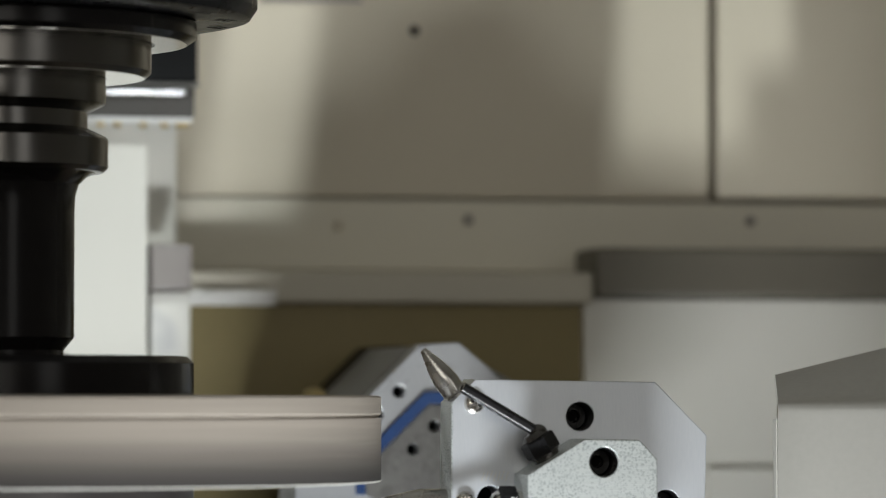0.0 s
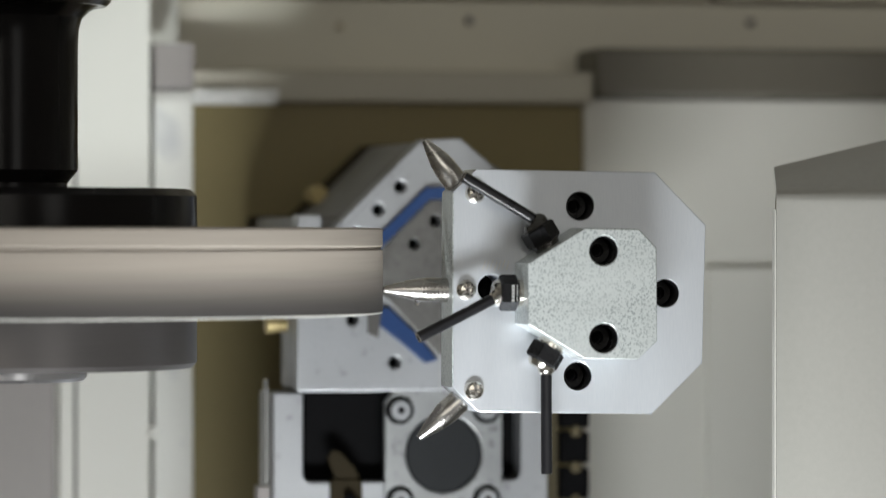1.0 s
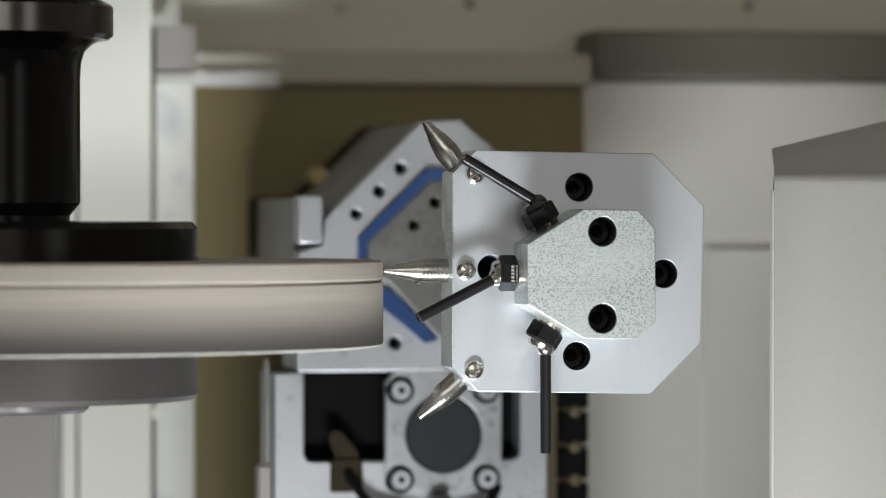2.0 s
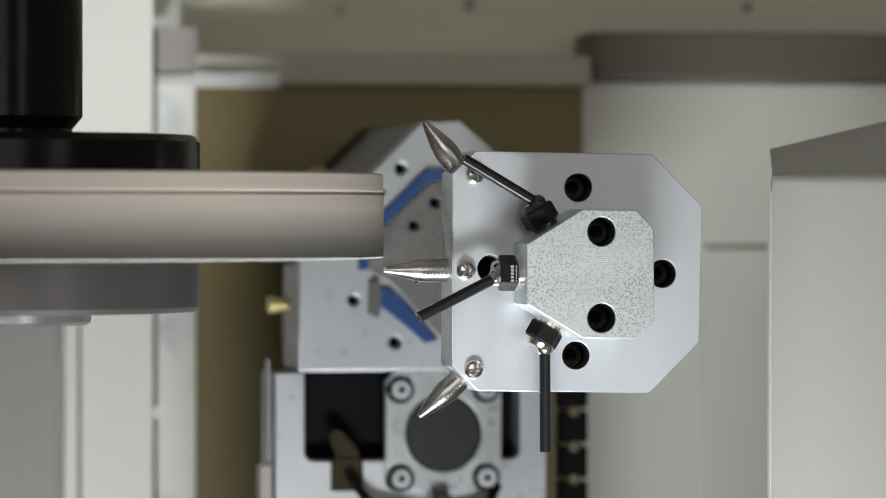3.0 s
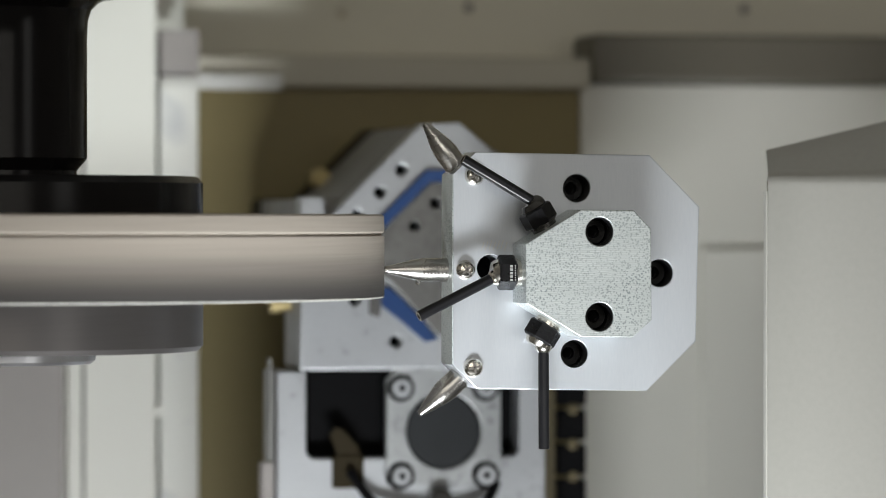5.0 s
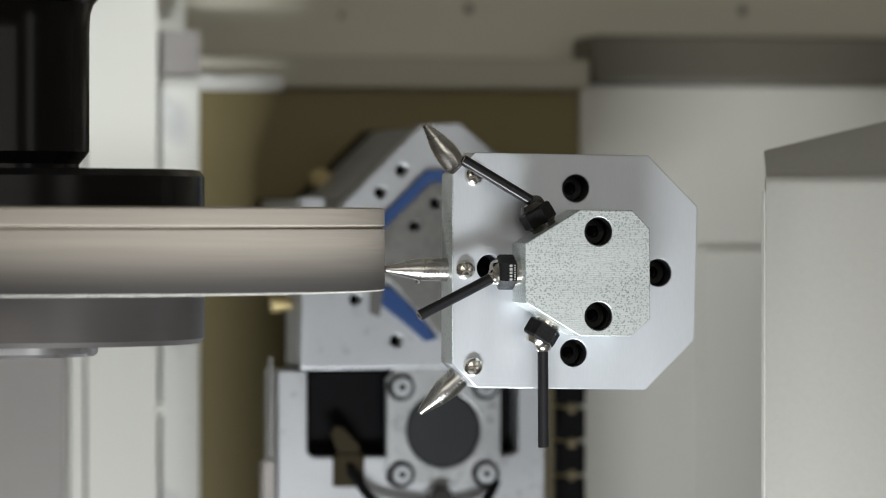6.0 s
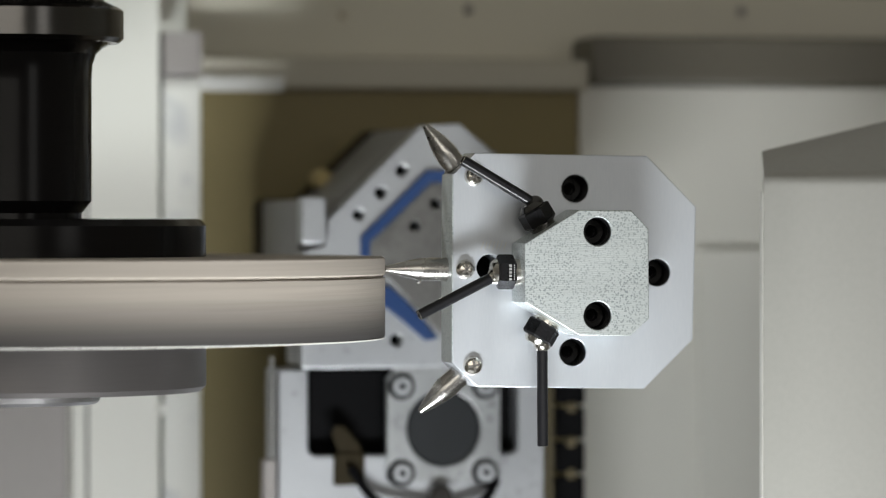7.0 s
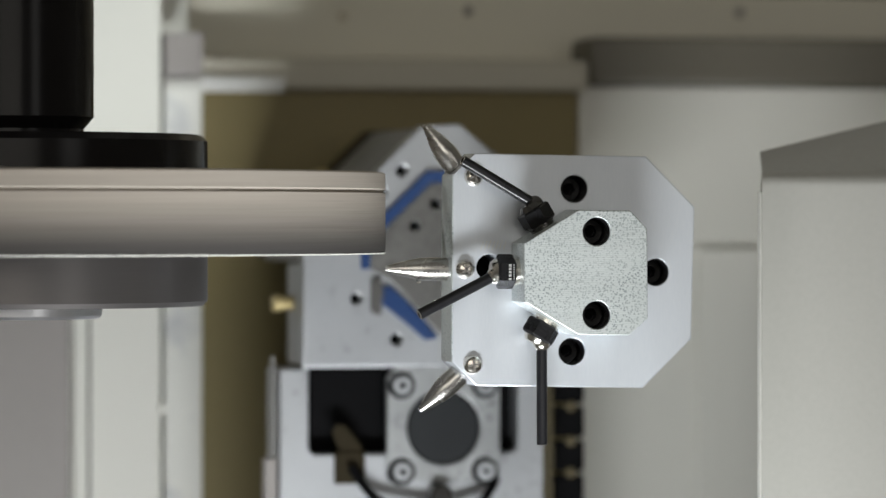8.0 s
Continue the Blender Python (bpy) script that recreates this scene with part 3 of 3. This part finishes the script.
# ---------------------------------------------------------------- rear housing and motor
def rear_housing():
    t = thing("rear_housing", "silver aluminium housing with blue seals and bolt holes", "machine housing", at=(0, 100, 880))
    def z(o): return [(x, h - 880) for x, h in o]
    face = [(11, 1256), (29, 1257), (42.4, 1246), (54, 1234), (78, 1234), (110, 1215), (110, 1150), (80, 1144.6), (-44.5, 1144.6), (-44.5, 1198), (-33.5, 1201), (-32.5, 1213)]
    holes = [(2.0, 1235.2 - 880, 2.6), (-7.8, 1225.0 - 880, 2.6), (-18.2, 1214.9 - 880, 2.4), (17.6, 1220 - 880, 2.6), (8.0, 1209.8 - 880, 2.6), (-19.5, 1176.3 - 880, 2.5), (-0.6, 1157.4 - 880, 2.7)]
    part("face_plate", prism(z(face), 0, 10, holes, 0.9), ALU, t, "milled aluminium face plate")
    for x, h, q in holes:
        part("hole_floor", disc_prism(x, h, q + 0.6, 8.5, 10.6, 0.2, 20), RUBBER, t)
    hull = [(10, 1255), (28, 1256), (105, 1213), (105, 1193), (-44, 1193), (-44, 1222), (-24, 1222)]
    part("body", prism(z(hull), 13.2, 112, (), 2, 3), ALU_DARK, t, "cast grey housing body")
    part("rear_rim", prism(z([(x * 1.01 - 0.6, h + 0.8) for x, h in hull]), 112.2, 136, (), 3, 3), OLIVE_METAL, t, "dark bronze rear rim")
    part("lower_body", prism(z([(105, 1192.4), (105, 1152), (76, 1145), (-44, 1145), (-44, 1192.4)]), 13.2, 46, (), 2, 3), ALU, t, "milled lower housing body")
    part("side_plug", aim(lathe([(0, 0), (3.4, 0), (3.4, 6), (4.2, 6.4), (4.2, 10), (3.6, 10.6), (0, 10.6)], 24), (-43, 30, 1174 - 880), (-60, 30, 1174 - 880)), DULL_BRASS, t, "brass plug")
    part("shoulder", box(-44.5, -33.2, -0.5, 12.8, 1201.5 - 880, 1223 - 880, 1.2), ALU, t, "bright milled shoulder")
    part("blue_seal", prism(z([(26, 1235.4), (13, 1235), (-17.6, 1204.6), (-17.6, 1190), (-13.4, 1190), (-13.4, 1202), (15, 1229.8), (26, 1230)]), -2.5, -0.1, (), 0.5), BLUE, t, "blue plastic seal")
    part("blue_seal", prism(z([(-8, 1182), (-3.5, 1182), (8, 1171), (18.5, 1158.5), (12.5, 1157), (2, 1166), (-8, 1174)]), -2.5, -0.1, (), 0.5), BLUE, t, "blue plastic seal")
    part("pivot_plate", prism(z([(15, 1229), (40, 1229), (48, 1190), (20, 1160), (-3, 1185), (-13, 1190), (-13, 1201)]), -1.2, -0.1, [(17.6, 1220 - 880, 2.6), (8.0, 1209.8 - 880, 2.6)], 0.4), STAINED_SHADED_ALU, t, "stained pivot plate, shade painted in")
    part("corner_rib", prism(z([(-13, 1184), (-9, 1187), (-7, 1180), (-8.5, 1168), (-13, 1170)]), -3, -0.1, (), 0.6), DARK_GREY, t, "dark grey corner rib")
    part("edge_strip", prism(z([(11, 1255.6), (-32, 1212.8), (-33, 1201.4), (-30.4, 1201.4), (-29.4, 1211.4), (12.4, 1253)]), -1.5, -0.1, (), 0.4), ALU, t)
    for x, h in ((-17.0, 1232.5),):
        part("brass_plug", disc_prism(x, h - 880, 4.6, 96, 111, 0.8, 20), DULL_BRASS, t, "brass plug")
    part("side_rail", box(-57.4, -55.6, 10, 14, 1104 - 880, 1150 - 880, 0.5), ALU_DARK, t)
    part("rail_foot", box(-61, -54.8, 8, 16, 0, 1103 - 880, 1), GREY_PAINT, t)
    # the pedestal is cut out for the motor, with round inner corners
    cut = [(57.5 - 4 + 4 * math.cos(a), 228.5 - 4 * math.sin(a)) for a in (0, 0.52, 1.05, 1.57)]
    cut += [(-41 + 4 - 4 * math.sin(a), 228.5 - 4 * math.cos(a)) for a in (0, 0.52, 1.05, 1.57)]
    rim = [(-54.5, 0), (70, 0), (70, 264), (57.5, 264)] + cut + [(-41, 264), (-54.5, 264)]
    part("pedestal", prism(rim, 4, 40, (), 0.8), ALU, t, "milled aluminium pedestal with a motor cut-out")


def motor():
    t = thing("servo_motor", "small motor with square aluminium flange and black housing", "motor", at=(21.8, 106, 1090))
    part("housing", box(-59.9, 38.3, 12, 32, 14.6, 53.9, 1, 2), RUBBER, t, "black rubber-lined housing")
    part("neck", disc_prism(-0.1, 26.7, 22, -0.7, 12.5, 0.5, 40), RUBBER, t, "black motor neck")
    fl = prism([(-22, 55), (21.8, 55), (26.4, 50), (26.4, 6), (21.8, 1.6), (-22, 1.6), (-26.6, 6), (-26.6, 50)], -6, -0.8, [(-0.1, 26.7, 17.5)], 0.6)
    part("flange", fl, FLANGE_ALU, t, "square aluminium flange with cut corners")
    part("cap", disc_prism(-0.1, 26.7, 17.1, -5.2, -0.6, 0.6, 48), SLATE, t, "dark slate round cap")
    for x in (-20.1, 19.2):
        for h in (6.6, 46.4):
            pocket = part("pocket", disc_prism(x, h, 6.4, -6.4, -1, 0.4, 28), RUBBER, t, "dark screw pocket")
            sc = part("screw", disc_prism(x, h, 4.5, -9.5, -5.5, 0.8, 28), ALU, t, "grey cap screw")
            part("socket", aim(hex_profile(1.7, 0, 0.4, 0.1), (x, -9.8, h), (x, 0, h)), RUBBER, sc)
    part("lower_bracket", box(-51, -36.5, -4, 2, 1, 16, 1), OLIVE_METAL, t, "dull bronze bracket")
    part("clip", prism([(-52, 25), (-50, 28.5), (-46, 28), (-39, 20), (-37, 14.5), (-48, 15)], -2.5, -0.7, (), 0.5), OLIVE_METAL, t)
    cable = thing("motor_cable", "black cable looping under the motor flange", "cable", at=(0, 99, 1053))
    part("sheath", sweep([(-22, 0, 46), (-12, -6, 32), (2, -10, 26), (20, -10, 24), (38, -6, 30), (46, 0, 40)], 2.2), RUBBER, cable)
    plug = thing("cable_plug", "grey cable plug under the motor flange", "plug", at=(19, 99, 1084))
    part("shell", disc_prism(0, 2, 5, -8, 4, 1, 24), GUNMETAL, plug)


def drag_chain():
    t = thing("drag_chain", "dark drag chain strip with brass rivets", "cable chain", at=(93, 150, 880))
    for k in range(16):
        part("link", box(-6.8, 6.8, -4, 6, k * 16.3 + 1, k * 16.3 + 15.6, 1.2), RUBBER, t)
    part("side_strip", box(-12.5, -7.4, 0, 4, 0, 16 * 16.3, 0.4), TAN, t, "tan side strip")
    for h in (1092.4, 1107.6, 1124.0):
        part("rivet", disc_prism(0, h - 880, 2.6, -6, -3.6, 0.8, 20), TAN, t, "dull brass rivet")


def side_slide():
    t = thing("slide_bracket", "dark slide bracket with wet lower edge, glint painted white", "bracket", at=(-91.0, 230, 1361.2))
    part("black_block", box(-60, 23.3, 0, 9.5, 18.5, 60, 1), SLATE, t, "black upper block")
    part("ledge", box(-60, 24, -2, 9.5, 16.4, 18, 0.4), ALU_DARK, t, "bright metal ledge")
    part("grey_block", box(-60, 22.1, 2, 9.5, 2, 16, 1), DARK_GREY, t, "grey lower block")
    part("rail", disc_prism(0, 0, 1.1, 0, 74, 0.3, 20), NUT_STEEL, t).matrix_local = pose(-0.056, 0.001, 0.0135, 0, 0, -90)
    part("wet_edge", box(-60, 21, 1, 9.5, -0.6, 1.8, 0.6), WET_GLINT, t, "wet lower edge, glint painted white")
    for x in (-22, -14, -2, 8, 15, 18):
        part("drop", ball(x, 3, -1.4, 1.5, (1.3, 1, 1)), BRASS, t, "yellow coolant drop")


# ---------------------------------------------------------------- spindle with grinding wheel
AXIS = (-184.6, 46.3)
SPINDLE = {}


def spindle():
    t = thing("grinding_spindle", "black and steel spindle carrying a beige grinding wheel", "grinding spindle")
    SPINDLE["body"] = t
    hs = lathe([(0, 140.5), (106, 140.5), (110, 141.5), (113, 146), (113, 154), (108, 158), (80, 158), (80, 330), (0, 330)], 96)
    part("housing", hs, BLACK_CAST, t, "glossy black spindle housing")
    for k in range(18):
        a = 2 * math.pi * (k + 0.35) / 18
        sc = lathe([(0, 141.2), (2.2, 141.2), (2.4, 140.3), (4.4, 140.2), (4.6, 140.4), (4.6, 142.5), (0, 142.5)], 20)
        bmesh.ops.translate(sc, vec=(0.1 * math.cos(a), 0.1 * math.sin(a), 0), verts=sc.verts)
        part("cover_screw", sc, BLACK_OXIDE, t, "black cover screw")
    part("nose_ring", lathe([(0, 131), (84, 131), (87.5, 133.4), (87.5, 139.4), (85, 141), (0, 141)], 96), BLACK_SATIN, t, "black nose ring with pale underside")
    part("nose_face", lathe([(70, 130.7), (83.4, 130.7), (83.4, 131.2), (70, 131.2)], 96, True), POLISHED, t)
    rot = part("arbor", lathe([(0, 133), (67, 133), (68.6, 131.5), (68.6, 119), (66.5, 116.8), (49.3, 116.8), (49.8, 108), (49.4, 105.6), (42, 102), (42, 95.4), (49.4, 92), (50.6, 90.8), (50.6, 79), (48.5, 77), (0, 77)], 96), GUNMETAL, t, "turned gunmetal arbor with gripper groove")
    SPINDLE["turning"] = rot
    part("arbor_face", lathe([(50, 116.5), (65.8, 116.5), (65.8, 117), (50, 117)], 96, True), POLISHED, rot)
    part("shaft", lathe([(0, 77.5), (46, 77.3), (41.5, 75), (38.4, 72), (37, 67.5), (36.6, 60), (36.6, 8), (32.2, 2.7), (32.2, -1), (0, -1)], 96), BLACK_SATIN, rot, "satin black shaft with fillet")
    part("upper_flange", lathe([(0, 0.3), (82, 0.3), (84, 0), (86.6, -2.8), (86.6, -16.3), (0, -16.3)], 96), BLACK_SATIN, rot, "satin black clamping flange")
    rim = [(60, -16.2), (163.6, -16.2), (164.8, -16.9), (164.9, -23.6), (163.5, -25.4), (164.9, -25.5), (164.9, -34), (164.9, -42), (164.9, -50.8), (164.2, -51.8), (60, -51.8)]
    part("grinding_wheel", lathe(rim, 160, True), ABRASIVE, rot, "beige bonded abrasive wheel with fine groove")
    # Cream ring paints the bright line along the lit lower chamfer.
    part("edge_highlight", lathe([(164.96, -51.45), (164.5, -51.95), (162, -51.95), (162, -51.45)], 160, True), CREAM, rot, "pale ring painting light on the bottom chamfer")
    part("lower_flange", lathe([(0, -51.9), (86.6, -51.9), (86.6, -72.6), (84.5, -74.8), (0, -74.8)], 96), FLANGE_GREY, rot, "grey steel lower flange")
    part("end_nut", lathe([(0, -74), (38.8, -74), (40.2, -75.4), (40.2, -79), (38.6, -80.4), (0, -80.4)], 72), NUT_STEEL, rot, "bright end nut")


def wheel_height(s):
    """Height of the upper flange's top edge at s seconds: slow descent, then a steady to-and-fro stroke."""
    marks = [(0, 1.2511), (0.3, 1.2478), (0.6, 1.2418), (0.9, 1.2353), (1.2, 1.2289), (1.83, 1.2052), (3.08, 1.2512), (4.33, 1.2050), (5.53, 1.2516), (6.78, 1.2046), (8.05, 1.2515), (9, 1.22)]
    for (a, ha), (b, hb) in zip(marks, marks[1:]):
        if a <= s <= b:
            return ha + (hb - ha) * (s - a) / (b - a)


def motions():
    steps = [k / 10 for k in range(81)]
    walk(SPINDLE["body"], [(s, Matrix.Translation((AXIS[0] / 1000, AXIS[1] / 1000, wheel_height(s)))) for s in steps])
    walk(SPINDLE["turning"], [(s, Matrix.Rotation(radians(80.0 * k), 4, "Z")) for k, s in enumerate(steps)])


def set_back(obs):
    """Scales whole things about the eye so they stand further back, parts in proportion."""
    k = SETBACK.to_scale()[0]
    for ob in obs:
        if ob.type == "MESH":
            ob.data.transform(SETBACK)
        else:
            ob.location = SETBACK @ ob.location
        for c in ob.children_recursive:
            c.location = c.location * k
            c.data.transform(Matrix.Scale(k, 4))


shell()
fixed = set(scene.objects)
enclosure()
column()
wet_trim()
side_cover()
rear_housing()
motor()
drag_chain()
side_slide()
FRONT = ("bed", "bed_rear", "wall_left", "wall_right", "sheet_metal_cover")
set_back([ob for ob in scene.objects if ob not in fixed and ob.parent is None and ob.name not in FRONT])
holder()
spindle()
motions()
